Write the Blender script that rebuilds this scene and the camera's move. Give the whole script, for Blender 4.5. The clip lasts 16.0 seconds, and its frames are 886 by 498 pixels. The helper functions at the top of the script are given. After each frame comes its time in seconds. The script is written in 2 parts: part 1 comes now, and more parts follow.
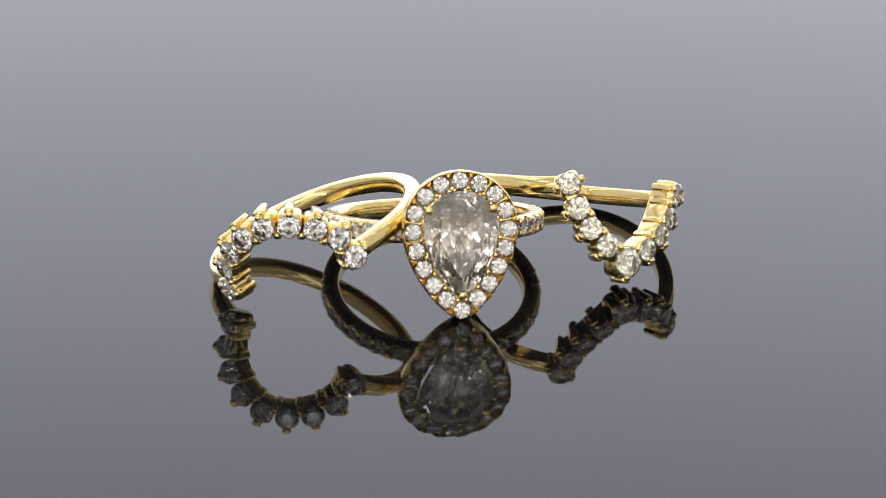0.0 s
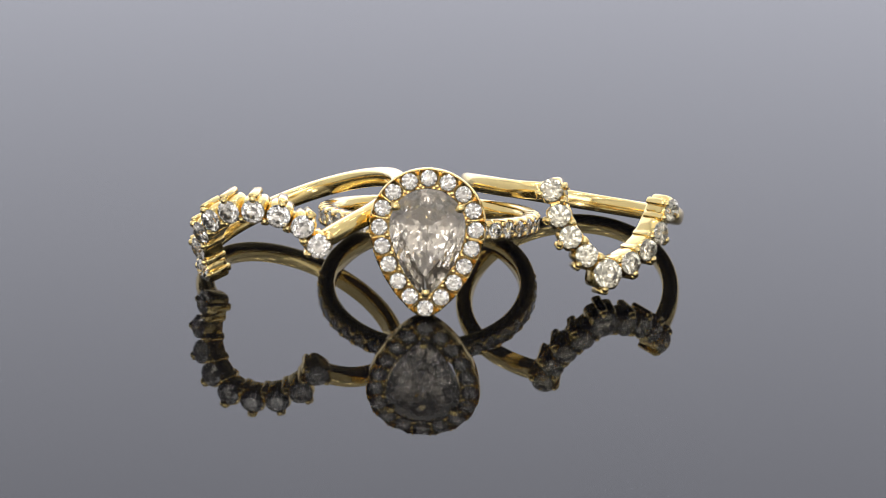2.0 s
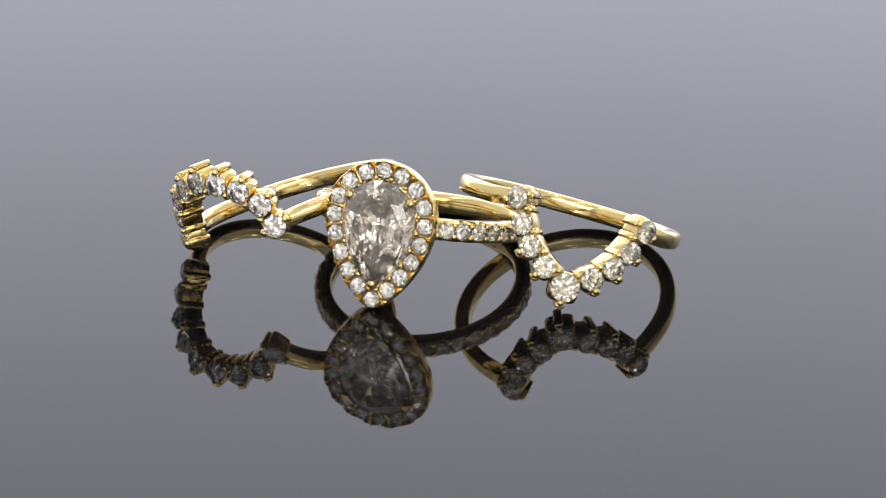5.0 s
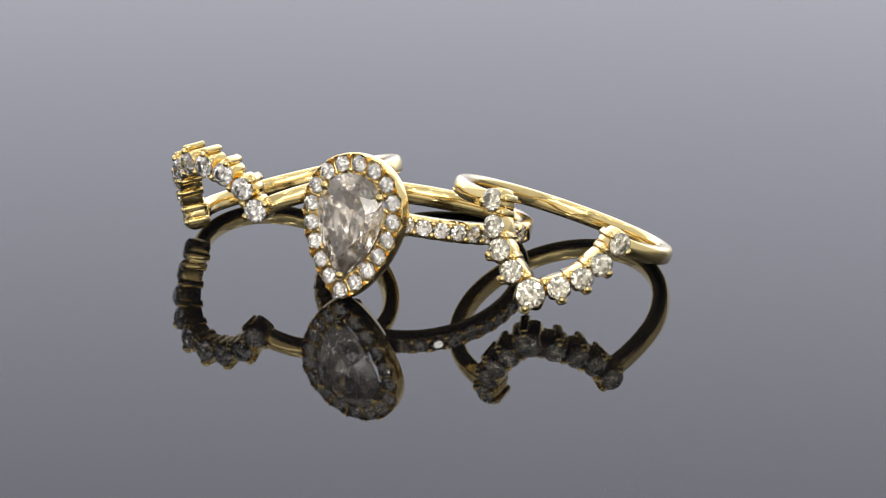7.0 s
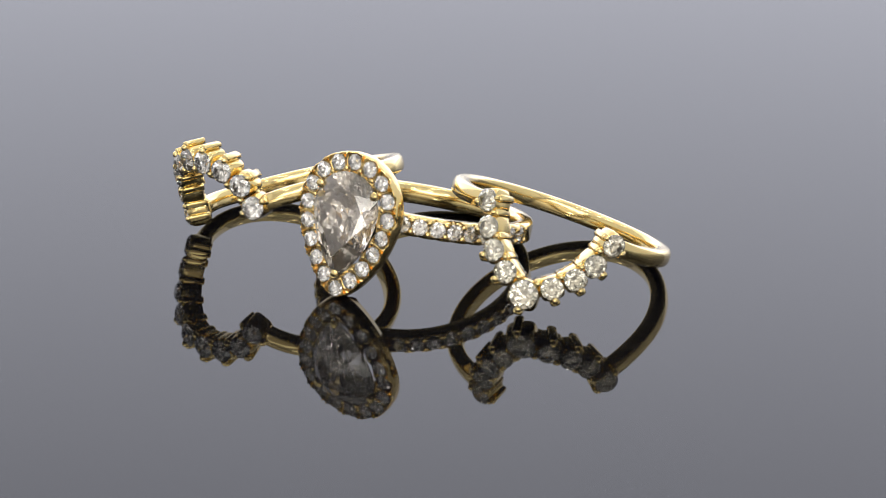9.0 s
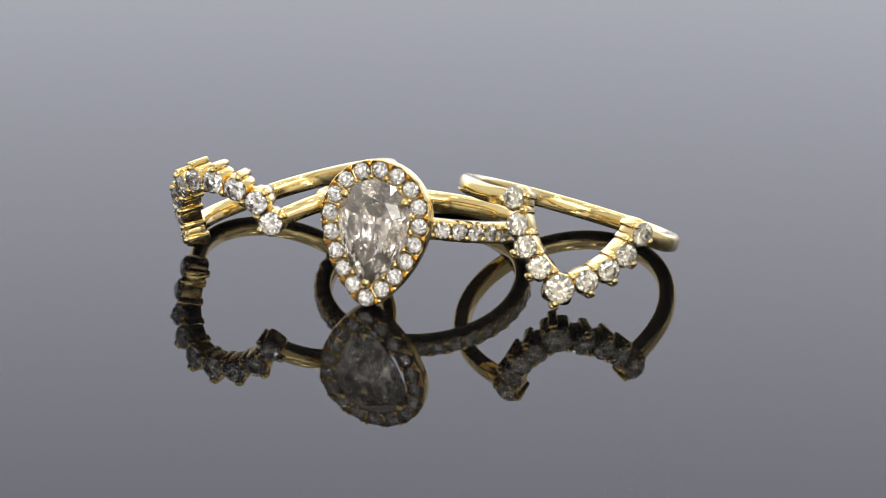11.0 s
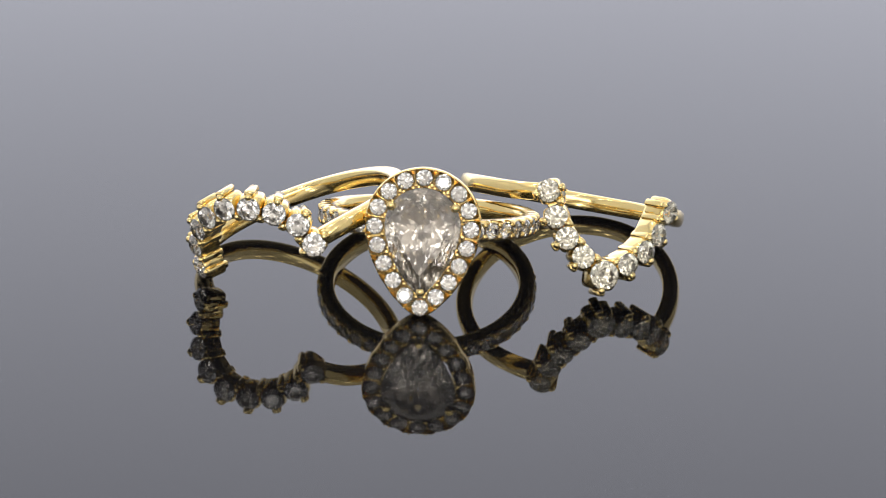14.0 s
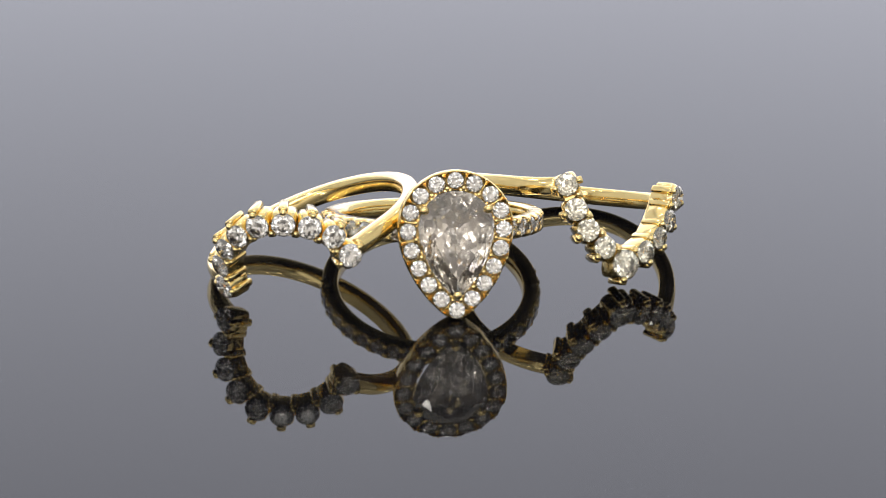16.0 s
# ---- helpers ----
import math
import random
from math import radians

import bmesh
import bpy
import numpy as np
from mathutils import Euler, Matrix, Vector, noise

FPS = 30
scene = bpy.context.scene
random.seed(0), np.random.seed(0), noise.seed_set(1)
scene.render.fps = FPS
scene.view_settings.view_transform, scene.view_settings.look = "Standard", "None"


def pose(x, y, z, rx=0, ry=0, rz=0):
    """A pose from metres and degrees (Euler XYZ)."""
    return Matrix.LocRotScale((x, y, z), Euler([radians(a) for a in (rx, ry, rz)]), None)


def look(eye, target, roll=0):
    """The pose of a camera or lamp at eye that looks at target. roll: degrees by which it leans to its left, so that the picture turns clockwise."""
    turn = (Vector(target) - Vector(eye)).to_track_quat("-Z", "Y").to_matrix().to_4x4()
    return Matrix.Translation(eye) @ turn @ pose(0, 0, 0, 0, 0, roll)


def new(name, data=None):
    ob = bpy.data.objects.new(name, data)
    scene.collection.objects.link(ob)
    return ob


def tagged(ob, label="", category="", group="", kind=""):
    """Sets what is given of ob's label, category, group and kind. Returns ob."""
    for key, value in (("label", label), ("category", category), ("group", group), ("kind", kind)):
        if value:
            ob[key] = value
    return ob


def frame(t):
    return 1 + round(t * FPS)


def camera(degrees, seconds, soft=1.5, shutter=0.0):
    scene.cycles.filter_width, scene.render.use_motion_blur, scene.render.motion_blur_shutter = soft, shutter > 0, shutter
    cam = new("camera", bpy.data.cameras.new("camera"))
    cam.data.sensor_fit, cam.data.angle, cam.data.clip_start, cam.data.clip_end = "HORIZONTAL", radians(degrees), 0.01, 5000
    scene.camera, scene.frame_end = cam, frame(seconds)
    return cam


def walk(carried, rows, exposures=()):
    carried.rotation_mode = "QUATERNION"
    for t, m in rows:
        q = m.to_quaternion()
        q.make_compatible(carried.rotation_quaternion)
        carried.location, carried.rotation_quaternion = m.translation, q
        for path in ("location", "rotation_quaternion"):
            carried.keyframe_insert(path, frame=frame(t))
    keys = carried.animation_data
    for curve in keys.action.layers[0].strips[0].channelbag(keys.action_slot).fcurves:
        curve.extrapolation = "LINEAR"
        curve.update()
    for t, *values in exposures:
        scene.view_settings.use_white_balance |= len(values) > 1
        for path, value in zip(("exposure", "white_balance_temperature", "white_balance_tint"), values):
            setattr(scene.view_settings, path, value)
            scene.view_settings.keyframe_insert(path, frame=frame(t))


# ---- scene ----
cam = camera(16.14, 16.0, soft=1.0)
U = 0.00027                      # metres in one unit of the plan
PITCH, ROLL = radians(22.68), 1.73
AXIS = Vector((5.16 * U, 2.32 * U, 0.0))     # the turntable's axis, from the point that the camera looks at
DIST = 1000 * U
EYE = Vector((0, -math.cos(PITCH) * DIST, math.sin(PITCH) * DIST)) - AXIS
walk(cam, [(0.0, look(EYE, -AXIS, ROLL)), (16.0, look(EYE, -AXIS, ROLL))])

# ---- light: an assumed light box, out of view, with glowing rear and ceiling panels ----
REAR, TOP, FRONT, BAR, SPOT, LOW = 2.48, 1.08, 11.0, 3.4, 24.0, 0.88
world = bpy.data.worlds.new("studio_room")
world.use_nodes = True
world.node_tree.nodes["Background"].inputs[0].default_value = (0.9, 0.93, 1.0, 1)
world.node_tree.nodes["Background"].inputs[1].default_value = 0.05
scene.world = world
scene.view_settings.exposure = 0.0


# ---- materials ----
def material(name, color, rough=0.5, metal=0.0, **more):
    m = bpy.data.materials.new(name)
    m.use_nodes = True
    b = m.node_tree.nodes["Principled BSDF"]
    b.inputs["Base Color"].default_value = (*color, 1)
    b.inputs["Roughness"].default_value = rough
    b.inputs["Metallic"].default_value = metal
    for key, value in more.items():
        b.inputs[key.replace("_", " ")].default_value = value
    return m


def relief(m, scale, strength, distance, rough=None, detail=3.0, tint=None):
    """Fine bump, and where asked a roughness and a colour that vary, at real size in object space."""
    nt = m.node_tree
    b = nt.nodes["Principled BSDF"]
    co = nt.nodes.new("ShaderNodeTexCoord")
    no = nt.nodes.new("ShaderNodeTexNoise")
    no.inputs["Scale"].default_value, no.inputs["Detail"].default_value = scale, detail
    nt.links.new(co.outputs["Object"], no.inputs["Vector"])
    if strength:
        bu = nt.nodes.new("ShaderNodeBump")
        bu.inputs["Strength"].default_value, bu.inputs["Distance"].default_value = strength, distance
        nt.links.new(no.outputs["Fac"], bu.inputs["Height"])
        nt.links.new(bu.outputs["Normal"], b.inputs["Normal"])
    if rough:
        mr = nt.nodes.new("ShaderNodeMapRange")
        mr.inputs["From Min"].default_value, mr.inputs["From Max"].default_value = 0.3, 0.7
        mr.inputs["To Min"].default_value, mr.inputs["To Max"].default_value = rough
        n2 = nt.nodes.new("ShaderNodeTexNoise")
        n2.inputs["Scale"].default_value = scale * 0.2
        nt.links.new(co.outputs["Object"], n2.inputs["Vector"])
        nt.links.new(n2.outputs["Fac"], mr.inputs["Value"])
        nt.links.new(mr.outputs["Result"], b.inputs["Roughness"])
    if tint:
        ramp = nt.nodes.new("ShaderNodeMix")
        ramp.data_type = "RGBA"
        ramp.inputs[6].default_value, ramp.inputs[7].default_value = (*tint[0], 1), (*tint[1], 1)
        nt.links.new(no.outputs["Fac"], ramp.inputs[0])
        nt.links.new(ramp.outputs[2], b.inputs["Base Color"])
    return m


GOLD_A = (0.86, 0.66, 0.285)
gold = relief(material("polished_yellow_gold", GOLD_A, 0.18, 1.0), 420, 0.09, 0.00012, (0.1, 0.18), tint=((0.84, 0.65, 0.275), (0.88, 0.70, 0.34)))
gold_cut = relief(material("cut_yellow_gold", (0.9, 0.69, 0.3), 0.16, 1.0), 2500, 0.25, 0.0001, (0.1, 0.25), tint=((0.9, 0.67, 0.27), (0.93, 0.73, 0.35)))
acrylic = material("black_acrylic", (0.004, 0.004, 0.005), 0.0, 0.0, IOR=1.43)


def stone(name, color, ior, rough=0.012, haze_share=0.012, milk=(0.85, 0.84, 0.82)):
    m = bpy.data.materials.new(name)
    m.use_nodes = True
    nt = m.node_tree
    nt.nodes.remove(nt.nodes["Principled BSDF"])
    g = nt.nodes.new("ShaderNodeBsdfGlass")
    g.inputs["Color"].default_value, g.inputs["Roughness"].default_value, g.inputs["IOR"].default_value = (*color, 1), rough, ior
    # cloudy inclusions, plus diffuse haze put in to lighten the dark facets
    co, no, mr = nt.nodes.new("ShaderNodeTexCoord"), nt.nodes.new("ShaderNodeTexNoise"), nt.nodes.new("ShaderNodeMapRange")
    no.inputs["Scale"].default_value, no.inputs["Detail"].default_value = 1100, 4.0
    for key, value in (("From Min", 0.3), ("From Max", 0.7), ("To Min", haze_share * 0.6), ("To Max", haze_share * 1.4)):
        mr.inputs[key].default_value = value
    haze, mix = nt.nodes.new("ShaderNodeBsdfDiffuse"), nt.nodes.new("ShaderNodeMixShader")
    haze.inputs["Color"].default_value = (*milk, 1)
    nt.links.new(co.outputs["Object"], no.inputs["Vector"])
    nt.links.new(no.outputs["Fac"], mr.inputs["Value"])
    nt.links.new(mr.outputs["Result"], mix.inputs[0])
    nt.links.new(g.outputs[0], mix.inputs[1])
    nt.links.new(haze.outputs[0], mix.inputs[2])
    nt.links.new(mix.outputs[0], nt.nodes["Material Output"].inputs[0])
    return m


white_stone = stone("clear_diamond", (0.99, 0.982, 0.966), 2.42, 0.003, 0.04, (0.92, 0.86, 0.78))
pale_stone = stone("pale_yellow_diamond", (0.988, 0.972, 0.92), 2.42, 0.003, 0.04, (0.92, 0.86, 0.68))
champagne = stone("champagne_diamond", (0.999, 0.978, 0.945), 2.42, 0.004, 0.075, (0.98, 0.85, 0.69))
white_wall = relief(material("white_board", (0.74, 0.74, 0.74), 0.7), 60, 0.1, 0.0005)
dark_wall = relief(material("grey_cloth", (0.3, 0.29, 0.28), 0.9), 300, 0.2, 0.0005)


def glow(name, color, strength):
    m = bpy.data.materials.new(name)
    m.use_nodes = True
    nt = m.node_tree
    nt.nodes.remove(nt.nodes["Principled BSDF"])
    e = nt.nodes.new("ShaderNodeEmission")
    e.inputs[0].default_value, e.inputs[1].default_value = (*color, 1), strength
    nt.links.new(e.outputs[0], nt.nodes["Material Output"].inputs[0])
    return m


rear_glow = glow("rear_diffuser", (0.87, 0.885, 1.0), REAR)
# fall-off put into the diffuser's glow, which weakens a little upwards
fade = rear_glow.node_tree
place = fade.nodes.new("ShaderNodeTexCoord")
split = fade.nodes.new("ShaderNodeSeparateXYZ")
level = fade.nodes.new("ShaderNodeMapRange")
for key, value in (("From Min", 0.05), ("From Max", 0.28), ("To Min", 1.07 * REAR), ("To Max", 0.71 * REAR)):
    level.inputs[key].default_value = value
fade.links.new(place.outputs["Object"], split.inputs[0])
fade.links.new(split.outputs["Z"], level.inputs["Value"])
fade.links.new(level.outputs["Result"], fade.nodes["Emission"].inputs["Strength"])
top_glow = glow("ceiling_diffuser", (1.0, 0.985, 0.96), TOP)
bar_glow = glow("front_fill", (1.0, 0.985, 0.96), BAR)
low_glow = glow("front_low_fill", (1.0, 0.94, 0.87), LOW)
spot_glow = glow("led_spot", (1.0, 0.98, 0.94), SPOT)
front_glow = glow("front_led_panel", (1.0, 0.98, 0.95), FRONT)


# ---- mesh tools ----
def part(name, bm, mat, parent=None, label="", smooth=True):
    me = bpy.data.meshes.new(name)
    bmesh.ops.recalc_face_normals(bm, faces=bm.faces)
    bm.to_mesh(me)
    bm.free()
    me.materials.append(mat)
    me.polygons.foreach_set("use_smooth", [smooth] * len(me.polygons))
    ob = new(name, me)
    if parent:
        ob.parent = parent
    if label:
        ob["label"] = label
    return ob


def share(ob, parent, m, name=None):
    """Another piece on the same mesh."""
    o = new(name or ob.name.split(".")[0], ob.data)
    o.parent, o.matrix_basis = parent, m
    return o


def sharp(ob, angle=35):
    """Flat shading across edges steeper than the angle."""
    bm = bmesh.new()
    bm.from_mesh(ob.data)
    for e in bm.edges:
        if len(e.link_faces) == 2 and e.calc_face_angle(0) > radians(angle):
            e.smooth = False
    bm.to_mesh(ob.data)
    bm.free()
    return ob


def box(bm, x0, x1, y0, y1, z0, z1, bevel=0.0):
    r = bmesh.ops.create_cube(bm, size=1, matrix=Matrix.Translation(((x0 + x1) / 2, (y0 + y1) / 2, (z0 + z1) / 2)) @ Matrix.Diagonal((x1 - x0, y1 - y0, z1 - z0, 1)))
    if bevel:
        es = {e for v in r["verts"] for e in v.link_edges}
        bmesh.ops.bevel(bm, geom=list(es), offset=bevel, segments=2, affect="EDGES", profile=0.5)


def sweep(bm, rings, closed):
    """Skin a row of equal profiles; open rows get end caps."""
    rows = [[bm.verts.new(p) for p in ring] for ring in rings]
    n = len(rows[0])
    for i in range(len(rows) - (0 if closed else 1)):
        a, b = rows[i], rows[(i + 1) % len(rows)]
        for j in range(n):
            bm.faces.new((a[j], a[(j + 1) % n], b[(j + 1) % n], b[j]))
    if not closed:
        bm.faces.new(rows[0][::-1])
        bm.faces.new(rows[-1])


def on_ring(phi, r, h):
    """A point of a ring's own space: its axis is z, its head is at -y; phi in radians, r and h in units."""
    return Vector((r * math.sin(phi) * U, -r * math.cos(phi) * U, h * U))


def facing(phi, r, h, twist=0.0):
    """A pose on the ring with z outwards and y along the ring's axis."""
    out = on_ring(phi, 1, 0).normalized()
    up = Vector((0, 0, 1))
    side = up.cross(out)
    m = Matrix((side, up, out)).transposed().to_4x4()
    return Matrix.Translation(on_ring(phi, r, h)) @ m @ Matrix.Rotation(twist, 4, "Z")


def settle(loose=0.07):
    """A small stone is turned at random about its axis and sits a little askew."""
    return Matrix.Rotation(random.uniform(-loose, loose), 4, "X") @ Matrix.Rotation(random.uniform(-loose, loose), 4, "Y") @ Matrix.Rotation(random.uniform(0, 0.8), 4, "Z")


def brilliant(r):
    """A round brilliant of radius r with its girdle at z = 0, its lower facets a little uneven as in small stones."""
    rnd = random.Random(int(r * 1e7))
    bm = bmesh.new()

    def loop(k, n, half, z, loose=0.0):
        out = []
        for i in range(n):
            a = (i + half) * 2 * math.pi / n
            out.append(bm.verts.new((k * r * math.cos(a), k * r * math.sin(a), z * r * (1 + rnd.uniform(-loose, loose)))))
        return out

    def halve(a, b):
        n = len(b)
        for i in range(n):
            bm.faces.new((a[2 * i], a[2 * i + 1], b[i]))
            bm.faces.new((a[2 * i + 1], a[(2 * i + 2) % len(a)], b[i]))
            bm.faces.new((b[i], a[(2 * i + 2) % len(a)], b[(i + 1) % n]))

    def step(a, b):
        n = len(a)
        for i in range(n):
            bm.faces.new((a[i], a[(i + 1) % n], b[i]))
            bm.faces.new((b[i], a[(i + 1) % n], b[(i + 1) % n]))

    top, low = loop(1, 16, 0, 0.025), loop(1, 16, 0, -0.025)
    for i in range(16):
        bm.faces.new((top[i], top[(i + 1) % 16], low[(i + 1) % 16], low[i]))
    star = loop(0.8, 8, 0.5, 0.2)
    halve(top, star)
    table = loop(0.56, 8, 0, 0.33)
    step(star, table[1:] + table[:1])
    bm.faces.new(table)
    inner = loop(0.25, 8, 0.5, -0.69, 0.007)
    halve(low, inner)
    tip = bm.verts.new((0, 0, -0.89 * r))
    for i in range(8):
        bm.faces.new((inner[i], inner[(i + 1) % 8], tip))
    return bm


def bead(r, length, seg=10):
    """A post with a domed head: its foot at z = 0, its head at z = length."""
    bm = bmesh.new()
    prof = [(0.92, 0), (0.92, length - 1.3 * r), (1.12, length - 0.95 * r), (1.15, length - 0.6 * r), (0.95, length - 0.25 * r), (0.5, length - 0.04 * r), (0.08, length)]
    sweep(bm, [[(r * k * math.cos(2 * math.pi * j / seg), r * k * math.sin(2 * math.pi * j / seg), z) for j in range(seg)] for k, z in prof], False)
    return bm


def claw_bar(w, length):
    """A claw of a crown setting: a broad rounded bar along z, and at its front a small domed tip on the side of the stone (-y)."""
    bm = bmesh.new()
    rings = []
    for k, z in ((0.8, 0.0), (1.0, 0.35), (1.0, length - 1.5), (0.9, length - 1.1), (0.6, length - 0.85)):
        ring = []
        for j in range(14):
            c, s = math.cos(2 * math.pi * j / 14), math.sin(2 * math.pi * j / 14)
            ring.append((k * w * math.copysign(abs(c) ** 0.6, c) * U, (0.65 * k * w * math.copysign(abs(s) ** 0.7, s) + 0.15 * w) * U, z * U))
        rings.append(ring)
    sweep(bm, rings, False)
    r, prof = 0.8 * w, ((0.9, length - 2.6), (0.95, length - 0.7), (0.8, length - 0.15), (0.45, length + 0.2), (0.1, length + 0.3))
    sweep(bm, [[(r * k * math.cos(2 * math.pi * j / 10) * U, (r * k * math.sin(2 * math.pi * j / 10) - 0.4 * w) * U, z * U) for j in range(10)] for k, z in prof], False)
    return bm


def split_bead(size):
    """A bright-cut bead between two stones: two small ridges that part like a fish tail towards the rim (+y), in units of size."""
    bm = bmesh.new()
    for s in (-1, 1):
        pts = ((s * 0.05, -1.0, 0.15), (s * 0.3, -0.85, 0.0), (s * 0.75, 1.0, 0.55), (s * 1.35, 1.0, 0.25), (s * 1.4, 1.05, -0.9), (s * 0.35, 1.05, -0.9), (s * 0.1, -1.0, -1.0), (s * 0.55, 0.2, 0.75))
        vs = [bm.verts.new(Vector(p) * size * U) for p in pts]
        bmesh.ops.convex_hull(bm, input=vs)
    return bm


# ---- the assumed light box, out of view, and the turntable ----
def slab(name, mat, x0, x1, y0, y1, z0, z1, label="", bevel=0.002):
    bm = bmesh.new()
    box(bm, x0, x1, y0, y1, z0, z1, bevel)
    return tagged(part(name, bm, mat, None, label, smooth=False), category="studio", kind="structure")


W = 0.42
slab("floor", dark_wall, -W, W, -0.62, 0.42, -0.06, -0.03, "grey floor of the photo light box")
slab("wall_west", white_wall, -W - 0.01, -W, -0.62, 0.42, -0.028, 0.5, "white side wall of the photo light box")
slab("wall_east", white_wall, W, W + 0.01, -0.62, 0.42, -0.028, 0.5, "white side wall of the photo light box")
slab("wall_north", white_wall, -W, W, 0.41, 0.42, -0.028, 0.5, "white rear wall of the photo light box")
# added unseen; its grey sets what stones and gold reflect from the front
slab("wall_south", dark_wall, -W, W, -0.62, -0.61, -0.028, 0.5, "added grey cloth behind the camera, out of view")
slab("ceiling", white_wall, -W - 0.01, W + 0.01, -0.62, 0.42, 0.502, 0.512, "white ceiling of the photo light box")
slab("rear_light_panel", rear_glow, -0.4, 0.4, 0.395, 0.405, 0.0, 0.46, "glowing cool white rear diffuser panel")
slab("ceiling_light_panel", top_glow, -0.36, 0.36, -0.07, 0.34, 0.485, 0.497, "glowing white ceiling diffuser panel")
slab("front_light_panel", front_glow, -0.177, -0.129, -0.605, -0.597, 0.046, 0.102, "small white LED lamp on the front wall")
# added fill glow, out of view, to whiten the stones
slab("front_fill_bar", bar_glow, -0.3, 0.3, -0.605, -0.597, 0.27, 0.46, "added white fill glow high on the front wall")
# unseen warm fill, added to lift the pear stone's dark lower half
slab("front_fill_sheet", low_glow, -0.34, 0.34, -0.6085, -0.606, -0.02, 0.25, "added dim warm white fill sheet low on the front wall")
# glints on the gold suggest small lamps; this many are added for sparkle
for sx in (-0.24, 0.0, 0.24):
    for sy in (-0.5, -0.2, -0.02, 0.25):
        slab("ceiling_spot", spot_glow, sx - 0.014, sx + 0.014, sy - 0.014, sy + 0.014, 0.476, 0.483, "small white LED spot on the ceiling")


def turntable():
    bm = bmesh.new()
    prof = [(0.0005, -0.03), (0.193, -0.03), (0.1955, -0.028), (0.1955, -0.0012), (0.1946, -0.0003), (0.1935, 0.0), (0.0005, 0.0)]
    sweep(bm, [[(r * math.cos(2 * math.pi * j / 128), r * math.sin(2 * math.pi * j / 128), z) for j in range(128)] for r, z in prof], False)
    return tagged(part("turntable", bm, acrylic, smooth=False), "round glossy black acrylic turntable plate", "turntable")


plate = turntable()


# ---- the rings ----
def shank(bm, a0, a1, r, width, thick, h_at, cut=lambda a: 0.0, closed=False, steps=96):
    """A band with a softly rounded outside and a flatter inside."""
    rings = []
    for i in range(steps if closed else steps + 1):
        a = a0 + (a1 - a0) * i / steps
        w, t, h = width(a) / 2, thick(a) / 2, h_at(a)
        ring = []
        for j in range(20):
            b = 2 * math.pi * j / 20
            c, s = math.cos(b), math.sin(b)
            k = 0.62 if c > 0 else 0.4
            t = thick(a) / 2 - (cut(a) if j in (2, 18) else 0.0)
            ring.append(on_ring(a, r(a) + t * math.copysign(abs(c) ** k, c), h + w * math.copysign(abs(s) ** 0.75, s)))
        rings.append(ring)
    sweep(bm, rings, closed)


def thing_at(name, centre, normal, front, label):
    """The empty of a ring: centre in units from the look-at point, its axis along normal, its head towards front (degrees)."""
    n = Vector(normal).normalized()
    u = Vector((0, 1, 0)).cross(n).normalized()
    v = n.cross(u)
    y = -(math.cos(radians(front)) * u + math.sin(radians(front)) * v)
    x = y.cross(n)
    ob = new(name)
    ob.empty_display_size = 0.005
    ob.matrix_basis = Matrix.Translation(Vector(centre) * U - AXIS) @ Matrix((x, y, n)).transposed().to_4x4()
    return tagged(ob, label, "ring", "stacking ring set")


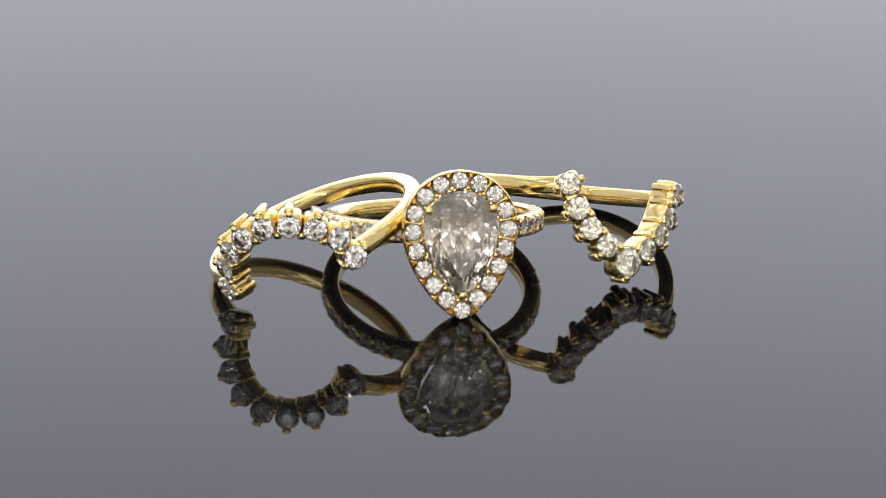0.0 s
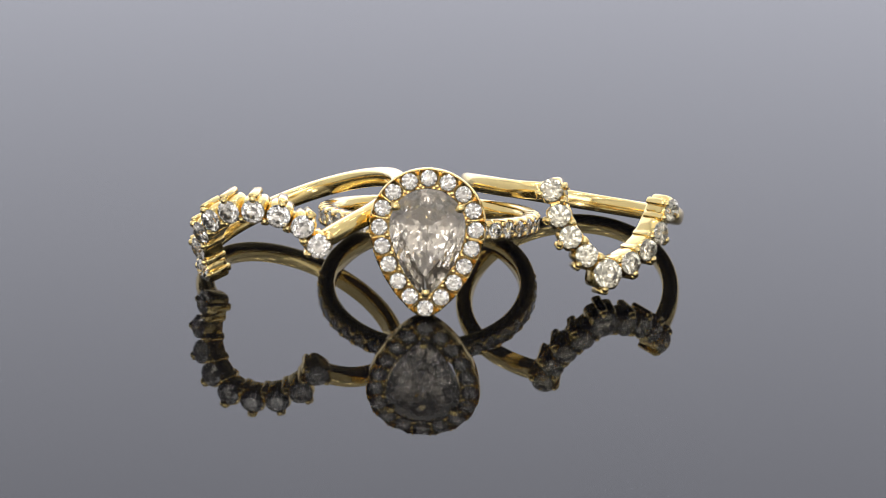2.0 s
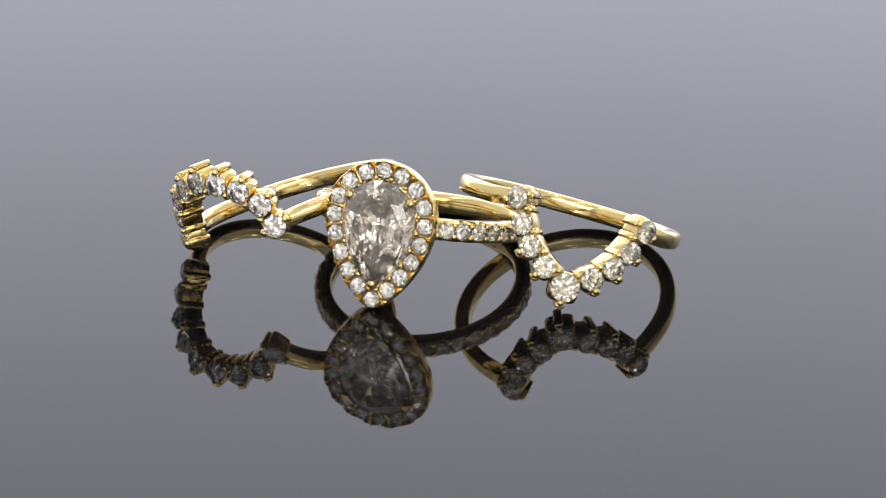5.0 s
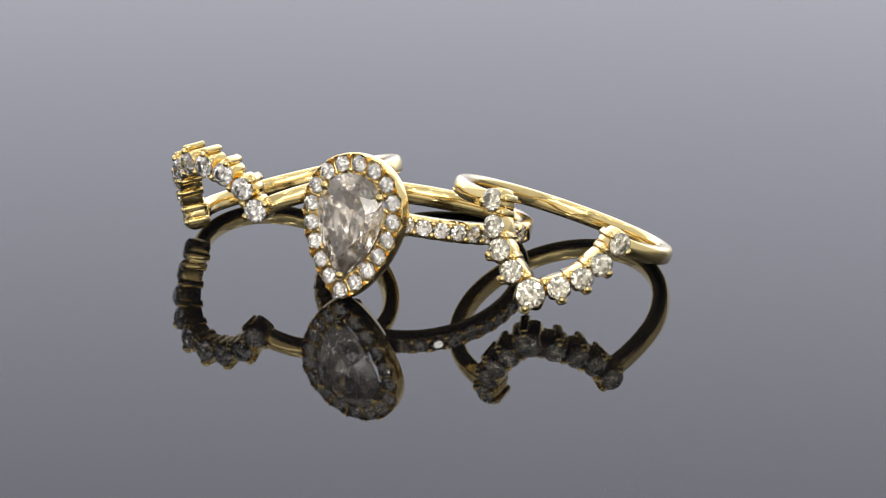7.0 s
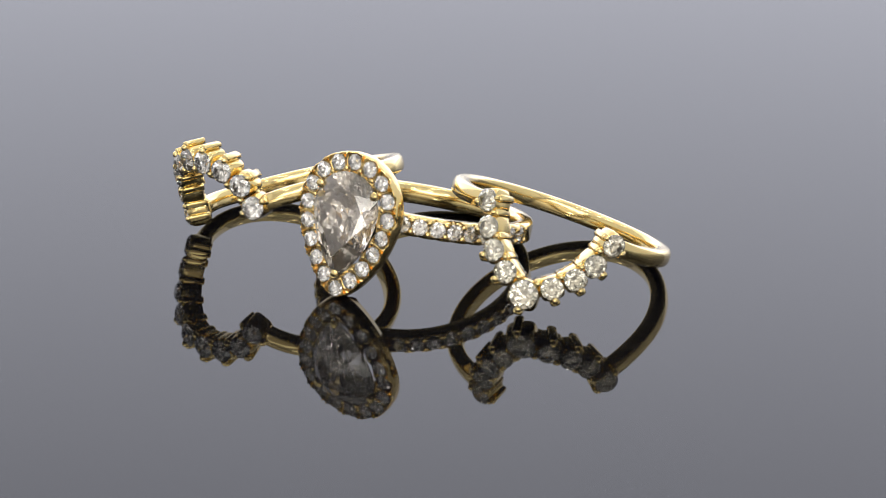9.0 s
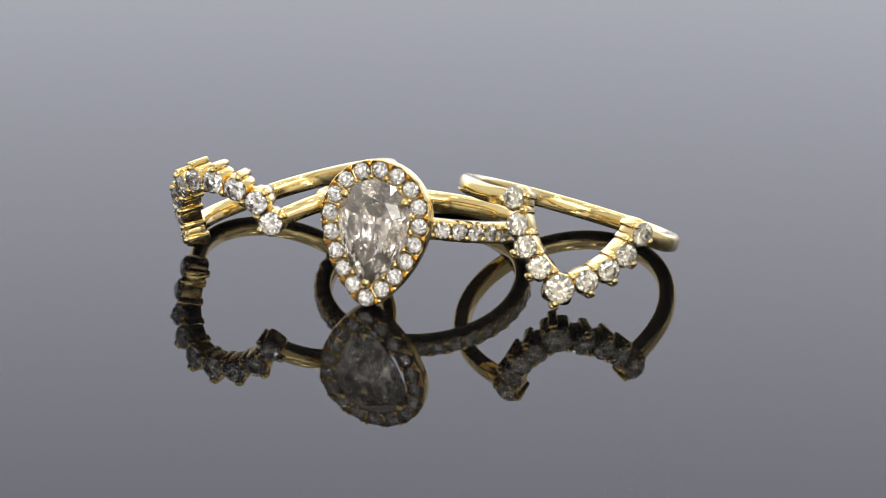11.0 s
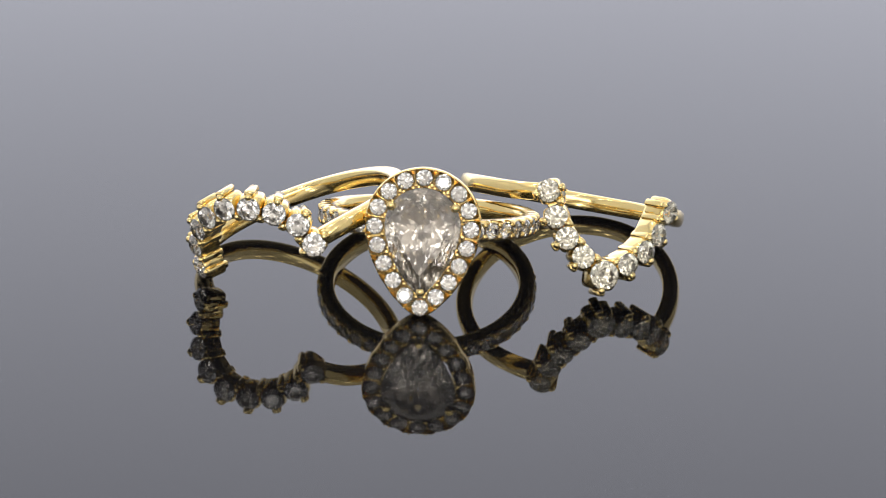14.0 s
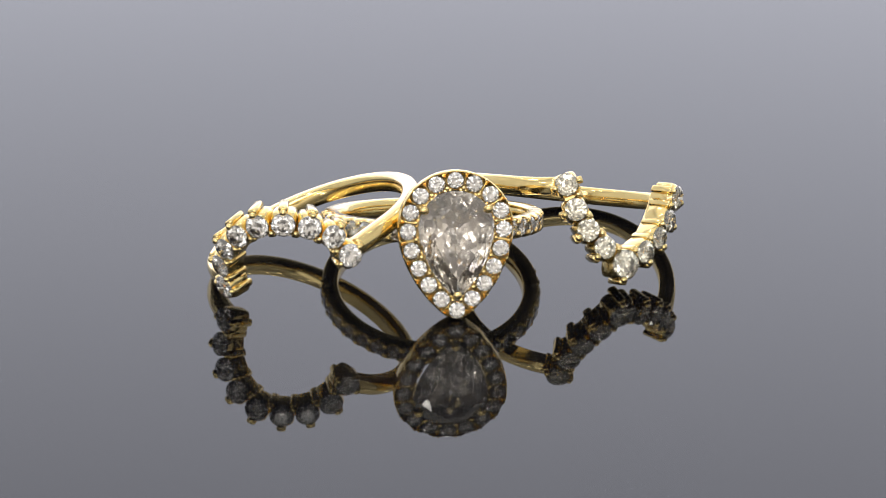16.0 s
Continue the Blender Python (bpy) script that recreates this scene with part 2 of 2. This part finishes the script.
def crown_ring(name, label, centre, normal, front, seats, sign, r_face, sag, r_band, mat):
    """A plain band whose front rises or dips in a row of nine claw-set stones. seats: (phi, h, radius)."""
    ring = thing_at(name, centre, normal, front, label)
    bm = bmesh.new()
    a_end = seats[-1][0]
    h_end = seats[-1][1]
    ease = lambda a: max(0.0, 1 - (abs(a) - a_end) / 0.5) if abs(a) < a_end + 0.5 else 0.0
    wrap = lambda a: a if a <= math.pi else a - 2 * math.pi
    shank(bm, a_end + 0.085, 2 * math.pi - a_end - 0.085, lambda a: r_band, lambda a: 5.7 - 0.3 * ease(wrap(a)), lambda a: 5.4 + 0.6 * ease(wrap(a)), lambda a: h_end * ease(wrap(a)) ** 2 - sag * (1 - ease(wrap(a))), lambda a: 0.75 * ease(wrap(a)))
    part("band", bm, gold, ring)
    # the gallery rail that joins the settings underneath
    bm = bmesh.new()
    path = []
    for i in range(len(seats) - 1):
        (p0, h0, _), (p1, h1, _) = seats[i], seats[i + 1]
        for k in range(4):
            f = k / 4
            path.append((p0 + (p1 - p0) * f, h0 + (h1 - h0) * f))
    path.append(seats[-1][:2])
    rings, rail = [], r_face - 4.3       # below the points of the stones
    for i, (p, h) in enumerate(path):
        q0, q1 = path[max(i - 1, 0)], path[min(i + 1, len(path) - 1)]
        d = Vector(((q1[0] - q0[0]) * 33, q1[1] - q0[1])).normalized()
        n = Vector((-d.y, d.x))
        rings.append([on_ring(p + n.x * s / 33, rr, h + n.y * s) for s, rr in ((-1.9, 29.6), (1.9, 29.6), (2.3, 30.2), (2.3, rail - 0.6), (1.9, rail), (-1.9, rail), (-2.3, rail - 0.6), (-2.3, 30.2))])
    sweep(bm, rings, False)
    sharp(part("gallery", bm, gold, ring))
    # settings, stones and claws
    gem, cup, claw = {}, {}, {}
    for i, (p, h, r) in enumerate(seats):
        q0, q1 = seats[max(i - 1, 0)], seats[min(i + 1, len(seats) - 1)]
        along = Vector(((q1[0] - q0[0]) * r_face, q1[1] - q0[1])).normalized()
        out = Vector((-along.y, along.x))
        out = out if out.y * sign > 0 or abs(out.y) < 0.05 else -out
        m = facing(p, r_face, h, math.atan2(along.y, along.x))
        turn = settle()
        if r not in gem:
            bm = bmesh.new()
            prof = [(0.97, -6.6, 0.5), (1.01, -6.2, 0.45), (1.01, -1.9, 0.45), (1.0, -0.8, 0.7), (0.97, -0.1, 1), (0.9, -0.15, 1), (0.74, -1.6, 1), (0.6, -3.2, 1), (0.55, -6.6, 1)]
            rows = []
            for k, z, e in prof:
                row = []
                for j in range(24):
                    c, s = math.cos(2 * math.pi * j / 24), math.sin(2 * math.pi * j / 24)
                    row.append((k * r * U * math.copysign(abs(c) ** e, c), k * r * U * math.copysign(abs(s) ** e, s), z * U))
                rows.append(row)
            sweep(bm, rows, True)
            cup[r] = sharp(part("setting", bm, gold, ring))
            cup[r].matrix_basis = m
            seat = cup[r]
            gem[r] = part("diamond", brilliant(r * U), mat, seat, smooth=False)
            gem[r].matrix_basis = turn
        else:
            seat = share(cup[r], ring, m)
            share(gem[r], seat, turn)
        back = m.inverted()
        # one claw on the outer side of each stone
        spots = [(p + out.x * (r + 0.7) / r_face, h + out.y * (r + 0.7), 1.5, out)]
        # claws shared with the next stone on the inner side
        if i + 1 < len(seats):
            p1, h1, r1 = seats[i + 1]
            d = Vector(((p1 - p) * r_face, h1 - h)).normalized()
            n = Vector((-d.y, d.x))
            n = n if n.y * sign < 0 else -n
            f = r / (r + r1)
            spots.append((p + (p1 - p) * f + n.x * 2.8 / r_face, h + (h1 - h) * f + n.y * 2.8, 1.25, n))
        if i in (0, len(seats) - 1):
            spots.append((p - out.x * (r + 0.6) / r_face, h - out.y * (r + 0.6), 1.2, -out))
        for pp, hh, cr, way in spots:
            m2 = back @ facing(pp, r_face - 7.2, hh, math.atan2(way.y, way.x) - math.pi / 2)
            if cr not in claw:
                claw[cr] = part("claw", claw_bar(cr, 8.0), gold, seat)
                claw[cr].matrix_basis = m2
            else:
                share(claw[cr], seat, m2)
    return ring


def row_arch():
    """Nine stones along a deep round arch."""
    row = []
    for a in (-90, -63, -40.3, -20, 0, 20, 40.3, 63, 90):
        a = radians(a)
        row.append((22.9 * math.sin(a) / 36, 16.9 - 18.4 * (1 - math.cos(a)) ** 0.85, 3.75))
    return row


def row_vee():
    """Nine stones along a pointed dip, the middle one larger."""
    row = []
    for x in (-1, -0.832, -0.625, -0.35, 0, 0.35, 0.625, 0.832, 1):
        row.append((21.75 * x / 38, -21.3 + 22.6 * (0.55 * abs(x) + 0.45 * x ** 4), 3.7 if x else 4.7))
    return row


arch_ring = crown_ring("arched_band_ring", "yellow gold contour band with an arch of nine diamonds", (-44.3, -17.4, 16.2), (-0.36, 0.115, 0.926), -113.2, row_arch(), 1, 36.3, 0.0, 32.5, white_stone)
vee_ring = crown_ring("chevron_band_ring", "yellow gold chevron band with nine diamonds and a larger middle stone", (40.57, 4.75, 17.0), (0.135, 0.362, 0.922), -72.4, row_vee(), -1, 38.0, 0.25, 33.5, pale_stone)


def pear(offset, n=72):
    """The halo's pear line moved outwards by offset; x across and y up, in units, the tip at the bottom."""
    base = []
    for i in range(n):
        a = 2 * math.pi * i / n
        s, c = math.sin(a), math.cos(a)
        if c >= 0:
            base.append((14.7 * s, 28.2 + 14.7 * c))
        else:
            d = -c
            y = 28.2 - 25.5 * d ** 1.15
            k = (28.2 - y) / 25.5
            base.append((math.copysign(14.7 * max(1 - k ** 1.75, 0) ** 0.77, s) if abs(s) > 1e-6 else 0.0, y))
    out = []
    for i in range(n):
        (x0, y0), (x1, y1) = base[i - 1], base[(i + 1) % n]
        t = Vector((x1 - x0, y1 - y0)).normalized()
        out.append(Vector((base[i][0] - t.y * offset, base[i][1] + t.x * offset)))
    return out


def along(line, count):
    """count evenly spaced points and tangents on a closed line."""
    seg = [(line[(i + 1) % len(line)] - line[i]).length for i in range(len(line))]
    total = sum(seg)
    res = []
    for k in range(count):
        d, i = total * k / count, 0
        while d > seg[i]:
            d -= seg[i]
            i += 1
        a, b = line[i], line[(i + 1) % len(line)]
        res.append((a + (b - a) * (d / seg[i]), (b - a).normalized()))
    return res


def pear_cut():
    """A pear brilliant: table, star and girdle facets above, and rings of small uneven facets below that follow the outline."""
    rnd = random.Random(7)
    rim = pear(-3.0, 32)
    fine = pear(-3.0, 144)
    c0 = Vector((0, 26.0))
    bm = bmesh.new()

    def loop(k, step, start, height, half=0.0):
        out = []
        for i in range(start, 32, step):
            q = c0 + (rim[i] * (1 - half) + rim[(i + 1) % 32] * half - c0) * k
            out.append(bm.verts.new((q.x * U, q.y * U, height(q) * U)))
        return out

    def tri(*vs):
        bm.faces.new(vs)

    def halve(a, b):
        """Join a loop to one of half its count, whose points stand at the odd points of the first."""
        n = len(b)
        for i in range(n):
            tri(a[2 * i], a[2 * i + 1], b[i])
            tri(a[2 * i + 1], a[(2 * i + 2) % len(a)], b[i])
            tri(b[i], a[(2 * i + 2) % len(a)], b[(i + 1) % n])

    def step(a, b):
        """Join two loops of one count, the second half a step on."""
        n = len(a)
        for i in range(n):
            tri(a[i], a[(i + 1) % n], b[i])
            tri(b[i], a[(i + 1) % n], b[(i + 1) % n])

    slope = lambda y: 0.86 + 0.36 * min(1.0, max(0.0, (26.0 - y) / 8.0))
    def depth(q):
        """Broad facets fan out over the head of the stone; towards the tip they are small and uneven."""
        d = q - c0
        fan = 0.04 * math.cos(10 * math.atan2(d.x, d.y)) * min(1.0, d.length / 5)
        head = min(1.0, max(0.0, (q.y - 22.0) / 5.0))
        wild = rnd.uniform(-1, 1) * (0.06 * (1 - head) + 0.006)
        return 0.5 - slope(q.y) * min((q - p).length for p in fine) * (1 + fan * head + wild)

    top = loop(1.0, 1, 0, lambda q: 0.95)
    low = loop(1.0, 1, 0, lambda q: 0.5)
    for i in range(32):
        bm.faces.new((top[i], top[(i + 1) % 32], low[(i + 1) % 32], low[i]))
    mid = loop(0.83, 2, 1, lambda q: 2.6)
    halve(top, mid)
    table = loop(0.64, 4, 3, lambda q: 4.0)
    halve(mid, table)
    bm.faces.new(table)
    last = low
    for k, half in ((0.84, 0.5), (0.68, 0.0)):
        ring = loop(k, 1, 0, depth, half)
        step(last, ring if half else ring[1:] + ring[:1])
        last = ring
    p1 = loop(0.5, 2, 1, depth)
    halve(last, p1)
    p2 = loop(0.33, 2, 0, depth)
    step(p1, p2[1:] + p2[:1])
    p3 = loop(0.17, 2, 1, depth)
    step(p2, p3)
    tip = bm.verts.new((c0.x * U, c0.y * U, depth(c0) * U))
    for i in range(16):
        tri(p3[i], p3[(i + 1) % 16], tip)
    return bm


def halo_ring():
    ring = thing_at("pear_halo_ring", (-4.7, -3.3, 12.1), (0.014, 0.262, 0.965), -90.0, "yellow gold halo ring with a pear-cut champagne diamond")
    # shank, open at the back of the head, with a pave channel on both shoulders
    bm = bmesh.new()
    rings = []
    steps = 480
    for i in range(steps):
        a = -math.pi + 2 * math.pi * i / steps
        groove = 1.0 if abs(a) < radians(98) else 0.0
        w = 3.3
        top = 35.3
        g = 3.0 * groove
        prof = [(30.2, -w * 0.8), (30.0, 0), (30.2, w * 0.8), (31.0, w), (top - 1.0, w), (top - 0.2, w * 0.86), (top, w * 0.72), (top - g, w * 0.6), (top - g, 0), (top - g, -w * 0.6), (top, -w * 0.72), (top - 0.2, -w * 0.86), (top - 1.0, -w), (31.0, -w)]
        wave = max(0.0, math.cos((math.degrees(abs(a)) - 18.4) / 9.25 * 2 * math.pi)) * groove
        rings.append([on_ring(a, rr - 0.5 - (0.85 * wave if j in (4, 5, 6, 10, 11, 12) else 0.0), hh) for j, (rr, hh) in enumerate(prof)])
    sweep(bm, rings, True)
    band = sharp(part("band", bm, gold, ring), 50)
    gem = None
    pin = None
    for side in (-1, 1):
        for k in range(9):
            a = side * radians(18.4 + 9.25 * k)
            m = facing(a, 34.3, 0) @ settle()
            if gem is None:
                gem = part("shoulder_diamond", brilliant(2.65 * U), white_stone, band, smooth=False)
                gem.matrix_basis = m
                pin = part("bead", bead(0.85 * U, 2.85 * U, 8), gold_cut, band)
                pin.matrix_basis = facing(a + side * radians(4.6), 32.4, 1.8)
            else:
                share(gem, band, m)
                share(pin, band, facing(a + side * radians(4.6), 32.4, 1.8))
            share(pin, band, facing(a + side * radians(4.6), 32.4, -1.8))
    # the head: its own plane, leaning a little less than the shank
    centre = Vector((-4.9, -55.9, 1.0)) * U - AXIS
    lean = radians(14.6)
    n = Vector((-0.027, -math.cos(lean), math.sin(lean))).normalized()
    up = Vector((0.0, math.sin(lean), math.cos(lean)))
    up = (up - n * up.dot(n)).normalized()
    m = Matrix.Translation(centre) @ Matrix((up.cross(n), up, n)).transposed().to_4x4()
    head = ring.matrix_basis.inverted() @ m @ Matrix.Diagonal((0.99, 0.982, 1, 1))
    # halo frame: a channel that holds the small stones
    bm = bmesh.new()
    prof = [(2.95, -4.6), (3.2, -3.0), (3.2, -0.7), (3.05, -0.1), (2.8, 0.1), (2.6, -0.2), (2.45, -1.6), (0.0, -2.9), (-2.3, -1.6), (-2.45, -0.2), (-2.9, -0.1), (-3.1, -0.6), (-2.6, -4.6)]
    lines = [pear(o, 216) for o, _ in prof]
    mid, run = pear(0.1, 216), [0.0]
    for i in range(216):
        run.append(run[-1] + (mid[(i + 1) % 216] - mid[i]).length)
    rows = []
    for i in range(216):
        wave = math.cos(2 * math.pi * 18 * run[i] / run[-1])      # 1 at a stone, -1 between two
        row = []
        for j, (o, z) in enumerate(prof):
            rim = 1.0 if j in (2, 3, 4, 5, 10, 11) else 0.0
            q = lines[j][i]
            row.append((q.x * U, q.y * U, (z - rim * max(0.0, wave) ** 1.5 + {6: 1.3, 7: 2.7, 8: 1.3}.get(j, 0.0) * max(0.0, -wave)) * U))
        rows.append(row)
    sweep(bm, rows, True)
    frame_part = sharp(part("halo_frame", bm, gold_cut, ring, "pear-shaped gold halo frame"), 45)
    frame_part.matrix_basis = head
    # gallery under the head that reaches the shank
    bm = bmesh.new()
    prof = [(2.3, -4.5), (-2.0, -4.4), (-4.6, -9.4), (-4.8, -10.4), (-2.6, -10.4), (-2.0, -9.6)]
    lines = [pear(o) for o, _ in prof]
    sweep(bm, [[(lines[j][i].x * U, lines[j][i].y * U, prof[j][1] * U) for j in range(len(prof))] for i in range(72)], True)
    g2 = sharp(part("basket", bm, gold, ring, "gold basket under the pear stone"))
    g2.matrix_basis = head
    spots = along(pear(0.1), 18)
    gem2 = pin2 = None
    half = along(pear(0.1), 36)
    for k, (q, t) in enumerate(spots):
        mm = Matrix.Translation((q.x * U, q.y * U, 0)) @ settle()
        if gem2 is None:
            gem2 = part("halo_diamond", brilliant(2.6 * U), white_stone, frame_part, smooth=False)
            gem2.matrix_basis = mm
        else:
            share(gem2, frame_part, mm)
    inner = None
    for k in range(18):
        q, t = half[2 * k + 1]
        nrm = Vector((-t.y, t.x))
        mm = Matrix.Translation((*((q + nrm * 1.95) * U), 0.1 * U)) @ Matrix.Rotation(math.atan2(nrm.y, nrm.x) - math.pi / 2 + random.uniform(-0.12, 0.12), 4, "Z")
        mi = Matrix.Translation((*((q - nrm * 2.2) * U), -2.6 * U))
        if pin2 is None:
            pin2 = part("bead", split_bead(0.9), gold_cut, frame_part, smooth=False)
            pin2.matrix_basis = mm
            inner = part("inner_bead", bead(0.7 * U, 3.2 * U, 8), gold_cut, frame_part)
            inner.matrix_basis = mi
        else:
            share(pin2, frame_part, mm)
            share(inner, frame_part, mi)
    # the pear stone
    big = part("pear_diamond", pear_cut(), champagne, ring, "large pear-cut champagne diamond", smooth=False)
    big.matrix_basis = head
    # three claws of the pear stone
    for x, y, cr in ((-9.9, 34.2, 1.25), (9.9, 34.2, 1.25), (0.0, 7.6, 1.2)):
        cl = part("claw", bead(cr * U, 6.6 * U, 12), gold, ring)
        cl.matrix_basis = head @ Matrix.Translation((x * U, y * U, -4.0 * U))
    return ring


pear_ring = halo_ring()

# ---- the turn of the plate and of what lies on it: degrees about the axis ----
TURN = [(0.0, 11.14), (0.5, 8.43), (1.0, 5.63), (1.5, 2.82), (2.0, 0.0), (2.5, -2.79), (3.0, -5.63), (3.5, -8.52), (4.0, -11.4), (4.5, -14.27), (5.0, -17.13), (5.5, -20.0), (6.0, -22.86), (6.5, -25.71), (7.0, -28.54), (7.5, -31.32), (7.9, -33.35), (8.2, -34.3), (8.5, -33.32), (9.0, -30.6), (9.5, -27.7), (10.0, -24.8), (10.5, -21.9), (11.0, -19.02), (11.5, -16.13), (12.0, -13.23), (12.5, -10.3), (13.0, -7.36), (13.5, -4.46), (14.0, -1.62), (14.5, 1.19), (15.0, 4.01), (15.5, 6.79), (16.0, 9.56)]


def motions():
    for ob in (plate, arch_ring, vee_ring, pear_ring):
        rest = ob.matrix_basis.copy()
        walk(ob, [(t, pose(0, 0, 0, 0, 0, a) @ rest) for t, a in TURN])


motions()
